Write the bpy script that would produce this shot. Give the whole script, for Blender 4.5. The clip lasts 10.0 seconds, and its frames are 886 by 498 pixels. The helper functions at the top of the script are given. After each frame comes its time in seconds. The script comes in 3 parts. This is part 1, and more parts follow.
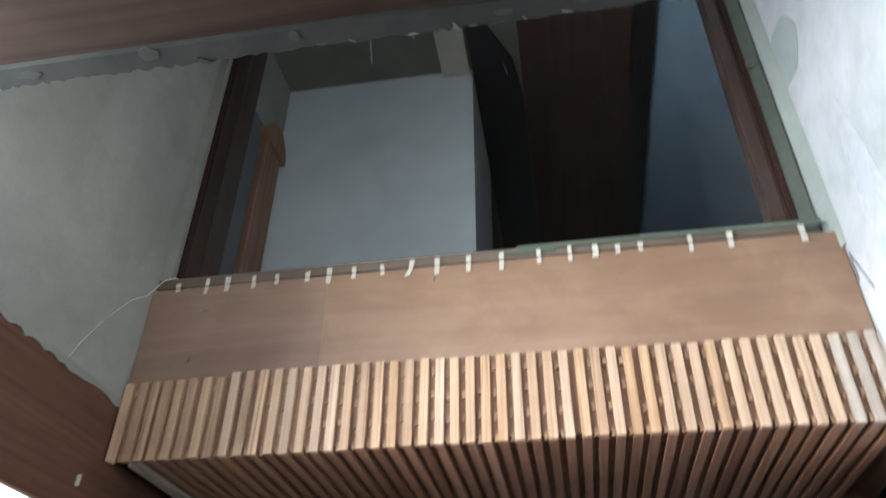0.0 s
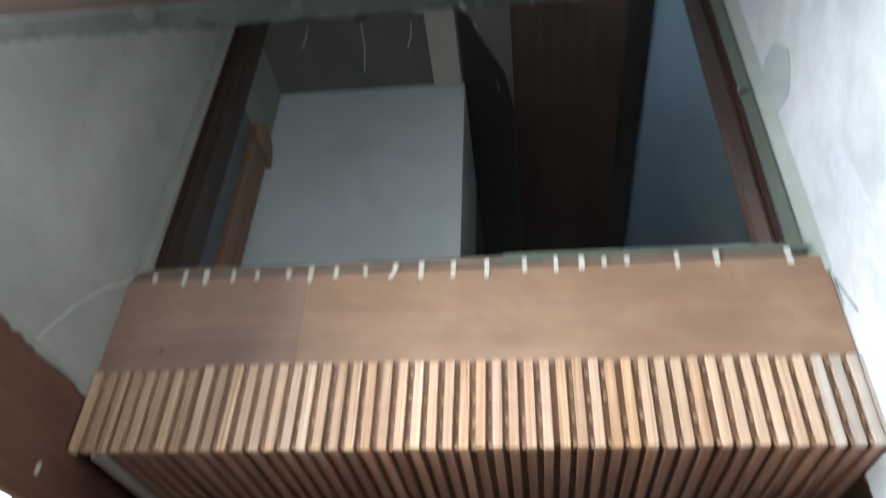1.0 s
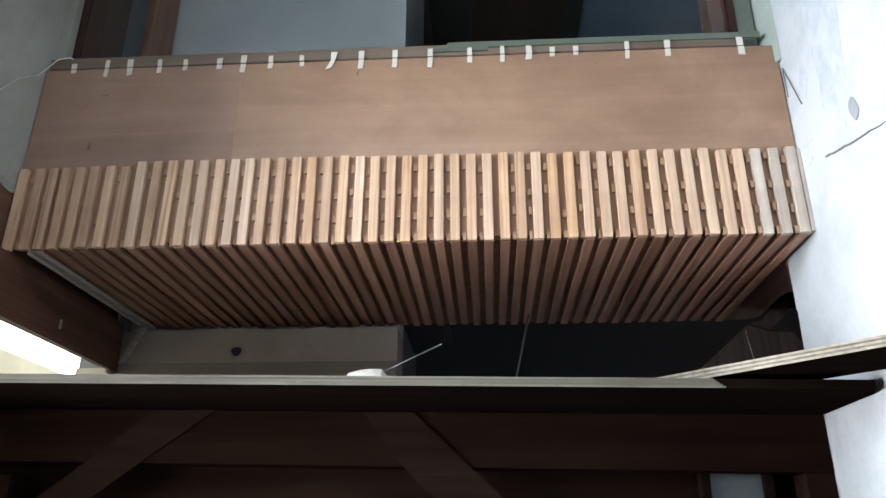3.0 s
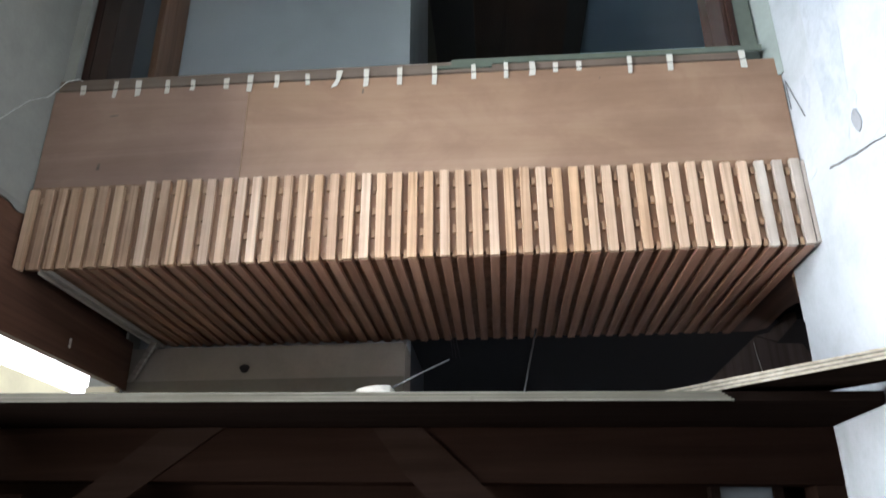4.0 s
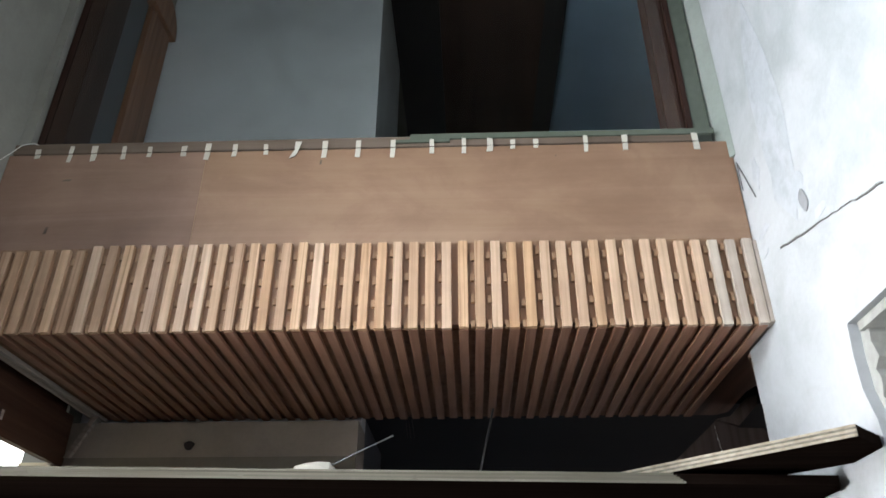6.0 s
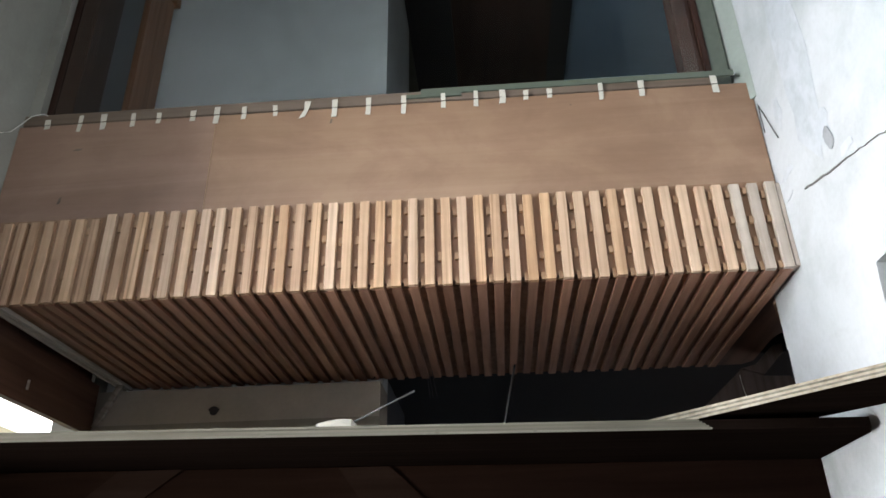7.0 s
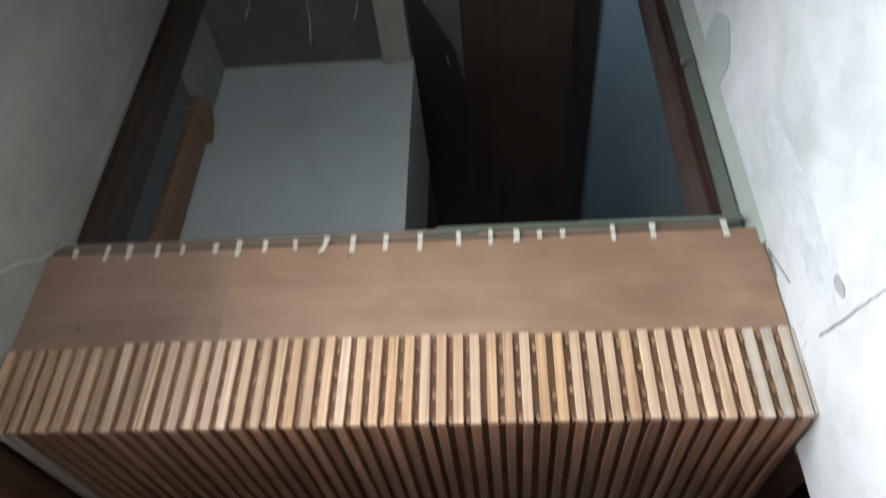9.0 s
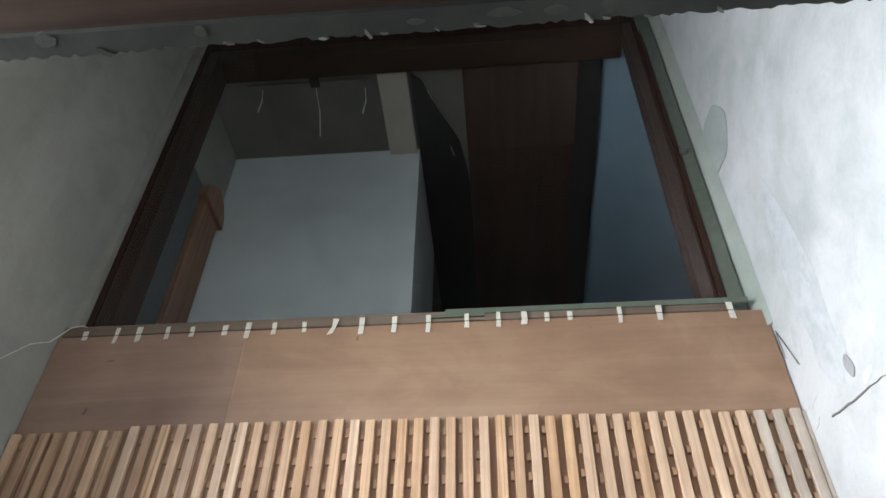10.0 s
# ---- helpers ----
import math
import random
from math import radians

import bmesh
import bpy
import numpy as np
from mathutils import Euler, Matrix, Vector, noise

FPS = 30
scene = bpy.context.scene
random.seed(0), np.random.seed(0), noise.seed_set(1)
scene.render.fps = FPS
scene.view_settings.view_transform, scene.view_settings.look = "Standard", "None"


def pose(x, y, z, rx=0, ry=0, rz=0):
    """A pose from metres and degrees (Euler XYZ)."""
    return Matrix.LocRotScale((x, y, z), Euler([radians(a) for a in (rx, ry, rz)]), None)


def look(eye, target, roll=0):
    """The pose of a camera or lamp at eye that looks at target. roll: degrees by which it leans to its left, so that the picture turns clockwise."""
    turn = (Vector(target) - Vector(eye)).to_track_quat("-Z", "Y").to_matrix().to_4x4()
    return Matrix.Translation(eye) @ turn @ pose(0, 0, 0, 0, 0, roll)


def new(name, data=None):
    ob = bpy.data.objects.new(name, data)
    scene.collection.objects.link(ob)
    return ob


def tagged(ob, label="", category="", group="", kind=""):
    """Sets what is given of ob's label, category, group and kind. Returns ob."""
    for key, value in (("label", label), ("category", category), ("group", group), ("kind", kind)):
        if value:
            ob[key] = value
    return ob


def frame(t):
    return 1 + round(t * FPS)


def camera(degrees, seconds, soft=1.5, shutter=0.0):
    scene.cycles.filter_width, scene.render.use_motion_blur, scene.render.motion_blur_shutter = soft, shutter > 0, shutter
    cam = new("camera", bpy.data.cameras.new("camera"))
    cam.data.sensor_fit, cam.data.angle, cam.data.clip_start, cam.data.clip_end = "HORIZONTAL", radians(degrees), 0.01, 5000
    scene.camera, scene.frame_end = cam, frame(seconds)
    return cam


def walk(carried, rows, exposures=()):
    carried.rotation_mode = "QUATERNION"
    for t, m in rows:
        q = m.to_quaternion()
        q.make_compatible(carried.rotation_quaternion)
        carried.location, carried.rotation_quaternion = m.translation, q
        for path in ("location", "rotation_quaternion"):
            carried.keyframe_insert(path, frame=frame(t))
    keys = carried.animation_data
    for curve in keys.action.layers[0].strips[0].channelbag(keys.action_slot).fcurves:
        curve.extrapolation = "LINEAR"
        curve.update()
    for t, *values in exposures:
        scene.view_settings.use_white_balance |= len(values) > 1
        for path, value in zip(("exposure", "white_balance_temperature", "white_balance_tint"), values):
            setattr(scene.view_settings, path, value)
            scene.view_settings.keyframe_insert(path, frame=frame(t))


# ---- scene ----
cam = camera(61.7, 10.0, shutter=0.8)
PATH = [
    (0, (1.104, -1.593, 1.786), (0.821, 0.007, 2.953), 0.6),
    (0.5, (1.087, -1.561, 1.781), (0.838, -0.048, 3.065), 3.6),
    (0.7, (1.084, -1.553, 1.771), (0.841, -0.051, 3.07), 3.5),
    (1, (1.081, -1.547, 1.759), (0.858, 0.023, 2.978), 2.6),
    (1.2, (1.088, -1.51, 1.725), (0.844, 0.122, 2.854), 2.2),
    (1.5, (1.089, -1.511, 1.757), (0.868, 0.222, 2.731), 2.3),
    (2, (1.133, -1.503, 1.769), (0.935, 0.301, 2.61), 2.5),
    (2.2, (1.13, -1.506, 1.769), (1.005, 0.328, 2.559), 0.8),
    (3.3, (1.102, -1.508, 1.77), (0.978, 0.341, 2.521), -0.1),
    (3.5, (1.105, -1.511, 1.771), (0.955, 0.337, 2.52), -0.3),
    (4, (1.105, -1.516, 1.769), (0.974, 0.317, 2.558), -0.3),
    (4.5, (1.104, -1.52, 1.769), (0.99, 0.267, 2.659), 0.6),
    (5, (1.111, -1.495, 1.768), (1.082, 0.246, 2.752), 2.8),
    (5.2, (1.112, -1.501, 1.768), (1.103, 0.236, 2.76), 2.2),
    (6.3, (1.168, -1.464, 1.757), (1.082, 0.275, 2.742), -0.8),
    (6.5, (1.167, -1.455, 1.756), (1.078, 0.308, 2.696), -1.3),
    (7, (1.162, -1.446, 1.749), (1.045, 0.331, 2.659), -1.2),
    (7.5, (1.154, -1.449, 1.752), (1.03, 0.341, 2.637), -0.5),
    (8, (1.149, -1.461, 1.753), (1.017, 0.296, 2.701), 0.0),
    (8.5, (1.155, -1.462, 1.757), (1.014, 0.256, 2.77), 0.3),
    (9, (1.175, -1.476, 1.771), (1.024, 0.126, 2.959), 0.9),
    (9.5, (1.17, -1.483, 1.77), (1.01, 0.012, 3.089), 0.4),
    (10, (1.157, -1.478, 1.736), (1.015, -0.038, 3.114), 1.1),
]
walk(cam, [(t, look(eye, target, roll)) for t, eye, target, roll in PATH],
     [(0, 0.78, 6280, 10), (2.0, 0.72, 6200, 10), (3.5, 0.60, 6120, 10), (4.0, 0.64, 6120, 10), (4.5, 0.67, 6220, 10), (5.2, 0.58, 6350, 10), (6.2, 0.41, 6450, 10), (6.5, 0.42, 6500, 10), (7.5, 0.40, 6500, 10), (9.0, 0.46, 6500, 10), (10.0, 0.42, 6500, 10)])

# ---- light ----
world = bpy.data.worlds.new("sky")
scene.world = world
world.use_nodes = True
wn = world.node_tree.nodes
sky = wn.new("ShaderNodeTexSky")
sky.sky_type = "NISHITA"
sky.sun_disc = False
sky.sun_elevation, sky.sun_rotation = radians(48), radians(158)
wn["Background"].inputs["Strength"].default_value = 0.15
world.node_tree.links.new(sky.outputs["Color"], wn["Background"].inputs["Color"])

sun = new("sun", bpy.data.lights.new("sun", "SUN"))
sun.data.energy, sun.data.angle, sun.data.color = 5.0, radians(0.5), (1.0, 0.95, 0.88)
sun.matrix_world = look((2, -5, 6), (0, 0, 0))


def opening_light(eye, target, width, height, watts, colour, spread=180):
    lamp = new("daylight", bpy.data.lights.new("daylight", "AREA"))
    lamp.data.shape, lamp.data.size, lamp.data.size_y = "RECTANGLE", width, height
    lamp.data.energy, lamp.data.color = watts, colour
    lamp.data.spread = radians(spread)
    lamp.matrix_world = look(eye, target)
    return lamp


# daylight: lamps in added, unseen openings (left-wall slots above and below the slab edge, upper front), and the
# doorway
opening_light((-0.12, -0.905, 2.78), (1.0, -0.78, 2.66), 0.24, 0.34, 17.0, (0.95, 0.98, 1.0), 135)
opening_light((0.85, -1.11, 2.90), (0.8, 0.0, 2.96), 0.9, 0.34, 2.15, (0.88, 0.92, 1.0))
opening_light((-0.23, -0.48, 1.78), (1.8, -0.18, 1.90), 0.6, 0.5, 6.0, (1.0, 0.98, 0.97), 80)
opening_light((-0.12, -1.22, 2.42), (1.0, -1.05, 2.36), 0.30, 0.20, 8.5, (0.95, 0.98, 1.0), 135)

# open doorway in the right wall
opening_light((2.75, -1.0, 1.35), (0.0, -0.7, 1.8), 1.1, 2.0, 7.5, (0.95, 0.97, 1.0))

# ---- materials ----


def material(name, rough=0.7, metal=0.0):
    m = bpy.data.materials.new(name)
    m.use_nodes = True
    b = m.node_tree.nodes["Principled BSDF"]
    b.inputs["Roughness"].default_value = rough
    b.inputs["Metallic"].default_value = metal
    return m, m.node_tree.nodes, m.node_tree.links, b


def coords(n, l, scale):
    tc, mp = n.new("ShaderNodeTexCoord"), n.new("ShaderNodeMapping")
    mp.inputs["Scale"].default_value = scale
    l.new(tc.outputs["Object"], mp.inputs["Vector"])
    return mp


def ramp(n, l, source, stops):
    r = n.new("ShaderNodeValToRGB")
    while len(r.color_ramp.elements) < len(stops):
        r.color_ramp.elements.new(0.5)
    for e, (at, c) in zip(r.color_ramp.elements, stops):
        e.position, e.color = at, (*c, 1)
    l.new(source, r.inputs["Fac"])
    return r.outputs["Color"]


def mix(n, l, a, b, fac, mode="MULTIPLY"):
    x = n.new("ShaderNodeMix")
    x.data_type, x.blend_type = "RGBA", mode
    for s, v in ((x.inputs["A"], a), (x.inputs["B"], b)):
        if isinstance(v, tuple):
            s.default_value = (*v, 1)
        else:
            l.new(v, s)
    f = x.inputs["Factor"]
    if isinstance(fac, (int, float)):
        f.default_value = fac
    else:
        l.new(fac, f)
    return x.outputs["Result"]


def noise_tex(n, l, vec, scale, detail=6, rough=0.6, distort=0.0):
    t = n.new("ShaderNodeTexNoise")
    t.inputs["Scale"].default_value, t.inputs["Detail"].default_value = scale, detail
    t.inputs["Roughness"].default_value, t.inputs["Distortion"].default_value = rough, distort
    l.new(vec, t.inputs["Vector"])
    return t.outputs["Fac"]


def bump(n, l, b, height, strength, distance=0.002):
    k = n.new("ShaderNodeBump")
    k.inputs["Strength"].default_value, k.inputs["Distance"].default_value = strength, distance
    l.new(height, k.inputs["Height"])
    l.new(k.outputs["Normal"], b.inputs["Normal"])


def wood(name, dark, light, along, rough=0.6, vary=0.0, grain=1.0, stain=0.25, streaks=0.55, gloss=0.5, patches=0.0, figure=0.0):
    """Wood whose grain runs along axis 0, 1 or 2; vary: how far pieces differ from one another."""
    m, n, l, b = material(name, rough)
    b.inputs["Specular IOR Level"].default_value = gloss
    s = [34.0, 34.0, 34.0]
    s[along] = 1.6
    mp = coords(n, l, s)
    vec = mp.outputs["Vector"]
    info = n.new("ShaderNodeObjectInfo")
    shift = n.new("ShaderNodeVectorMath")
    shift.operation = "MULTIPLY_ADD"
    cmb = n.new("ShaderNodeCombineXYZ")
    for k in range(3):
        l.new(info.outputs["Random"], cmb.inputs[k])
    l.new(cmb.outputs["Vector"], shift.inputs[0])
    shift.inputs[1].default_value = (61, 47, 83)
    l.new(vec, shift.inputs[2])
    vec = shift.outputs["Vector"]
    g = noise_tex(n, l, vec, grain, 7, 0.65, 0.8)
    col = ramp(n, l, g, [(0.3, dark), (0.68, light)])
    streak = n.new("ShaderNodeTexWave")
    streak.bands_direction = "XYZ"[(along + 1) % 3]
    streak.inputs["Scale"].default_value = 0.45 * grain
    streak.inputs["Distortion"].default_value, streak.inputs["Detail"].default_value = 9, 3
    l.new(vec, streak.inputs["Vector"])
    col = mix(n, l, col, ramp(n, l, streak.outputs["Fac"], [(0.0, (0.72, 0.68, 0.62)), (0.5, (1, 1, 1))]), streaks)
    if figure:
        ring = n.new("ShaderNodeTexWave")
        ring.bands_direction = "XYZ"[(along + 1) % 3]
        ring.inputs["Scale"].default_value, ring.inputs["Distortion"].default_value = 0.7, 15
        ring.inputs["Detail"].default_value, ring.inputs["Detail Scale"].default_value = 2, 0.55
        l.new(vec, ring.inputs["Vector"])
        soft = noise_tex(n, l, vec, 0.5, 2)
        lines = ramp(n, l, ring.outputs["Fac"], [(0.0, (0.50, 0.40, 0.30)), (0.16, (0.86, 0.80, 0.72)), (0.4, (1, 1, 1))])
        col = mix(n, l, col, mix(n, l, (1, 1, 1), lines, ramp(n, l, soft, [(0.46, (0, 0, 0)), (0.62, (1, 1, 1))]), "MIX"), figure * 0.7)
    big = noise_tex(n, l, coords(n, l, (2.2, 2.2, 2.2)).outputs["Vector"], 1.7, 5)
    col = mix(n, l, col, ramp(n, l, big, [(0.3, (0.62, 0.58, 0.55)), (0.62, (1.05, 1.05, 1.05))]), stain * 2)
    if patches:
        worn = noise_tex(n, l, coords(n, l, (2.2, 2.2, 3.2)).outputs["Vector"], 1.9, 7, 0.62, 0.5)
        col = mix(n, l, col, ramp(n, l, worn, [(0.36, (0.88, 0.87, 0.86)), (0.5, (1.0, 1.0, 1.0)), (0.56, (1.07, 1.10, 1.09)), (0.7, (1.12, 1.17, 1.16))]), patches)
    if vary:
        tone = ramp(n, l, info.outputs["Random"], [(0.0, (0.66, 0.58, 0.5)), (0.35, (0.9, 0.84, 0.78)), (0.7, (1.0, 0.97, 0.92)), (1.0, (1.2, 1.16, 1.06))])
        col = mix(n, l, col, tone, vary)
    l.new(col, b.inputs["Base Color"])
    l.new(ramp(n, l, g, [(0.2, (rough + 0.12,) * 3), (0.8, (rough - 0.1,) * 3)]), b.inputs["Roughness"])
    bump(n, l, b, g, 0.35, 0.0015)
    return m


def plaster(name, base, dirt, stain=0.5, relief=0.35, rough=0.85, scale=1.0):
    m, n, l, b = material(name, rough)
    v = coords(n, l, (1, 1, 1)).outputs["Vector"]
    big = noise_tex(n, l, v, 1.6 * scale, 6, 0.62, 0.6)
    mid = noise_tex(n, l, v, 9 * scale, 6, 0.6, 0.3)
    fine = noise_tex(n, l, v, 90, 4, 0.6)
    col = ramp(n, l, big, [(0.36, dirt), (0.62, base)])
    col = mix(n, l, col, ramp(n, l, mid, [(0.32, (0.78, 0.78, 0.77)), (0.55, (1, 1, 1))]), stain)
    col = mix(n, l, col, ramp(n, l, fine, [(0.3, (0.9, 0.9, 0.9)), (0.6, (1, 1, 1))]), 0.5)
    l.new(col, b.inputs["Base Color"])
    h = mix(n, l, mid, fine, 0.35, "MIX")
    bump(n, l, b, h, relief, 0.004)
    return m


def plain(name, colour, rough=0.5, metal=0.0, wear=0.3):
    m, n, l, b = material(name, rough, metal)
    f = noise_tex(n, l, coords(n, l, (1, 1, 1)).outputs["Vector"], 40, 5)
    l.new(mix(n, l, colour, ramp(n, l, f, [(0.3, (0.6, 0.6, 0.6)), (0.65, (1, 1, 1))]), wear), b.inputs["Base Color"])
    bump(n, l, b, f, 0.15, 0.001)
    return m


SLAT = wood("teak_slat", (0.50, 0.32, 0.195), (0.79, 0.565, 0.38), 2, 0.40, 0.4, 1.1, 0.3, 0.3, figure=0.8)
SLATHONEY = wood("honey_teak_slat", (0.47, 0.28, 0.15), (0.79, 0.54, 0.335), 2, 0.38, 0.3, 1.0, 0.3, 0.4, figure=1.0)
SLATPALE = wood("pale_teak_slat", (0.57, 0.395, 0.27), (0.84, 0.635, 0.465), 2, 0.40, 0.25, 1.2, 0.25, 0.3, figure=0.6)
SLATBROWN = wood("brown_teak_slat", (0.45, 0.285, 0.175), (0.72, 0.505, 0.345), 2, 0.43, 0.35, 1.0, 0.35, 0.35, figure=1.0)
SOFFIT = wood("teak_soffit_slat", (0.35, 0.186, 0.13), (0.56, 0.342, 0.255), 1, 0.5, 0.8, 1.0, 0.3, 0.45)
BACKING = wood("warm_backing_ply", (0.25, 0.132, 0.075), (0.37, 0.205, 0.122), 2, 0.6, 0.0, 0.8)
PLYLEFT = wood("dull_plywood", (0.255, 0.156, 0.11), (0.335, 0.216, 0.16), 0, 0.5, 0.0, 0.35, 0.2, 0.06, patches=0.7)
GAPPLY = wood("plywood_between_slats", (0.27, 0.155, 0.09), (0.36, 0.22, 0.135), 2, 0.6, 0.0, 0.8)
BOARDBROWN = wood("dull_ceiling_board", (0.062, 0.036, 0.031), (0.092, 0.055, 0.046), 1, 0.7, 0.0, 0.6, 0.3, 0.3, gloss=0.2)
# A little paler than the door, with the same shade in its colour.
BRACEWOOD = wood("shaded_brace", (0.013, 0.008, 0.0064), (0.024, 0.015, 0.0117), 0, 0.9, 0.0, 0.8, gloss=0.0)
PLANKEDGE = wood("plank_edge", (0.27, 0.24, 0.19), (0.44, 0.40, 0.33), 0, 0.8, 0.3, 1.2)
SLATE = plain("dull_slate", (0.10, 0.11, 0.13), 0.6)
# Shaded copy of SLATE: the doorway's darkness is in the colour.
SLATESHADE = plain("shaded_slate", (0.017, 0.019, 0.025), 0.75)
BLOCK = wood("teak_block", (0.325, 0.2, 0.118), (0.48, 0.32, 0.2), 2, 0.6, 0.6)
PLY = wood("red_plywood", (0.28, 0.168, 0.106), (0.35, 0.222, 0.149), 0, 0.5, 0.3, 0.35, 0.16, 0.05, patches=0.95)
DARKWOOD = wood("dark_brown_wood", (0.10, 0.047, 0.03), (0.17, 0.083, 0.052), 1, 0.45, 0.0, 0.8)
JAMBWOOD = wood("dark_frame_wood", (0.024, 0.0115, 0.0085), (0.05, 0.023, 0.016), 2, 0.5, 0.2, 0.8, gloss=0.25)
# Near black: shade under the board is put into the door's colour.
DOORWOOD = wood("shaded_door_wood", (0.0095, 0.0054, 0.0041), (0.019, 0.0108, 0.008), 0, 0.9, 0.0, 0.8, gloss=0.0)
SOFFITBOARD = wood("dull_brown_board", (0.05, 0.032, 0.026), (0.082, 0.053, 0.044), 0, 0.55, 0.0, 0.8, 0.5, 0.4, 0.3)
REDWOOD = wood("red_brown_wood", (0.21, 0.095, 0.05), (0.35, 0.17, 0.09), 2, 0.45, 0.2, 0.8)
SILLWOOD = wood("worn_sill_wood", (0.14, 0.105, 0.08), (0.22, 0.17, 0.135), 0, 0.6, 0.2, 0.8)
PLYEDGE = wood("plywood_edge", (0.12, 0.118, 0.095), (0.21, 0.205, 0.17), 0, 0.85, 0.3, 1.2)
# Far below real plywood; the underside's shade is in this colour.
PLYBACK = wood("shaded_plywood", (0.0065, 0.0043, 0.0036), (0.012, 0.008, 0.0064), 0, 0.9, 0.0, 0.8, gloss=0.0)
GLUE = wood("plywood_edge_dark_ply", (0.10, 0.097, 0.078), (0.17, 0.165, 0.137), 0, 0.85, 0.3, 1.2)
TRIM = wood("pale_trim", (0.58, 0.52, 0.45), (0.8, 0.75, 0.68), 1, 0.6)
WHITE = plaster("white_plaster", (0.545, 0.575, 0.61), (0.40, 0.437, 0.46), 0.6)
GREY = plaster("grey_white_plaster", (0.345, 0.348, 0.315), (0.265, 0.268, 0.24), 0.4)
ROOMWHITE = plaster("dull_white_paint", (0.77, 0.80, 0.83), (0.63, 0.655, 0.68), 0.2, 0.15)
CEMENT = plaster("grey_cement", (0.40, 0.41, 0.39), (0.24, 0.25, 0.24), 0.8, 0.9, 0.9, 2.5)
# Far darker than CEMENT: the slab underside's shade sits in this colour.
SLABEDGE = plaster("shaded_slab_edge", (0.058, 0.065, 0.061), (0.03, 0.034, 0.033), 0.6, 0.4, 0.9, 2)
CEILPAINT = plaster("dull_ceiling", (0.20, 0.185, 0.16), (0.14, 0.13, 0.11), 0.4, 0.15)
# Blue of the light on the ceiling, set as its base colour.
BLUE = plaster("light_tinted_blue", (0.33, 0.46, 0.60), (0.28, 0.40, 0.53), 0.2, 0.1)
CREAM = plaster("cream_paint", (0.78, 0.72, 0.52), (0.66, 0.6, 0.44), 0.3)
EARTH = plaster("grey_floor", (0.14, 0.135, 0.13), (0.09, 0.085, 0.08), 0.6, 0.4)
PATCH = plaster("filler_patch", (0.37, 0.42, 0.42), (0.29, 0.335, 0.335), 0.5, 0.3)
SKIMGREY = plaster("grey_skim", (0.52, 0.555, 0.60), (0.42, 0.46, 0.50), 0.6, 0.3, 0.85, 3)
SKIM = [(-0.228, 3.13), (-0.264, 2.935), (-0.272, 2.84), (-0.276, 2.756), (-0.25, 2.618), (-0.213, 2.53), (-0.142, 2.626), (-0.155, 2.68), (-0.147, 2.739), (-0.148, 2.904), (-0.17, 3.02)]
# Fillet tone: plaster with the dimmer, greenish light by the window in it.
PALEGREEN = plaster("pale_green_plaster", (0.36, 0.41, 0.38), (0.27, 0.315, 0.29), 0.5, 0.4)
BARE = plaster("bare_plaster", (0.56, 0.50, 0.44), (0.46, 0.415, 0.36), 0.5, 0.3)
DENT = plaster("grey_dent", (0.33, 0.345, 0.37), (0.24, 0.255, 0.27), 0.6, 0.5, 0.9, 6)
CHIP = plaster("dull_plaster_chip", (0.21, 0.22, 0.205), (0.13, 0.137, 0.13), 0.5, 0.4, 0.9, 3)
SMEARGREY = plaster("thin_cement_smear", (0.085, 0.091, 0.086), (0.05, 0.054, 0.051), 0.6, 0.4, 0.9, 6)
BLACK = plain("dead_black", (0.030, 0.025, 0.028), 0.55)
GREEN = plain("green_glass_edge", (0.13, 0.155, 0.125), 0.25)
TAPE = plain("masking_tape", (0.66, 0.64, 0.57), 0.7, 0, 0.15)
WIRE = plain("white_wire", (0.75, 0.75, 0.72), 0.4, 0, 0.1)
STEEL = plain("dull_steel", (0.16, 0.165, 0.17), 0.5, 0.5)
RUST = plain("dark_nail", (0.11, 0.11, 0.11), 0.5, 0.7)
CRACK = plain("crack_dirt", (0.16, 0.16, 0.155), 0.95)
BLUEPANE = plain("blue_grey_pane", (0.03, 0.04, 0.05), 0.25)
HAZE, hn, hl, hb = material("bright_haze", 1.0)
hb.inputs["Emission Color"].default_value, hb.inputs["Emission Strength"].default_value = (0.95, 0.98, 1.0, 1), 4.0

GLASS, gn, gl, gb = material("clear_glass", 0.0)
gb.inputs["Base Color"].default_value = (0.93, 0.98, 0.96, 1)
gb.inputs["Transmission Weight"].default_value = 1.0
gb.inputs["IOR"].default_value = 1.3

# ---- mesh helpers ----


def box_into(bm, x0, x1, y0, y1, z0, z1):
    vs = [bm.verts.new(p) for p in ((x0, y0, z0), (x1, y0, z0), (x1, y1, z0), (x0, y1, z0), (x0, y0, z1), (x1, y0, z1), (x1, y1, z1), (x0, y1, z1))]
    for f in ((3, 2, 1, 0), (4, 5, 6, 7), (0, 1, 5, 4), (1, 2, 6, 5), (2, 3, 7, 6), (3, 0, 4, 7)):
        bm.faces.new([vs[i] for i in f])


def box(x0, x1, y0, y1, z0, z1, bevel=0.0):
    bm = bmesh.new()
    box_into(bm, x0, x1, y0, y1, z0, z1)
    if bevel:
        bmesh.ops.bevel(bm, geom=bm.edges[:], offset=bevel, segments=1, affect="EDGES")
    return bm


def boxes(*rows):
    bm = bmesh.new()
    for r in rows:
        box_into(bm, *r)
    return bm


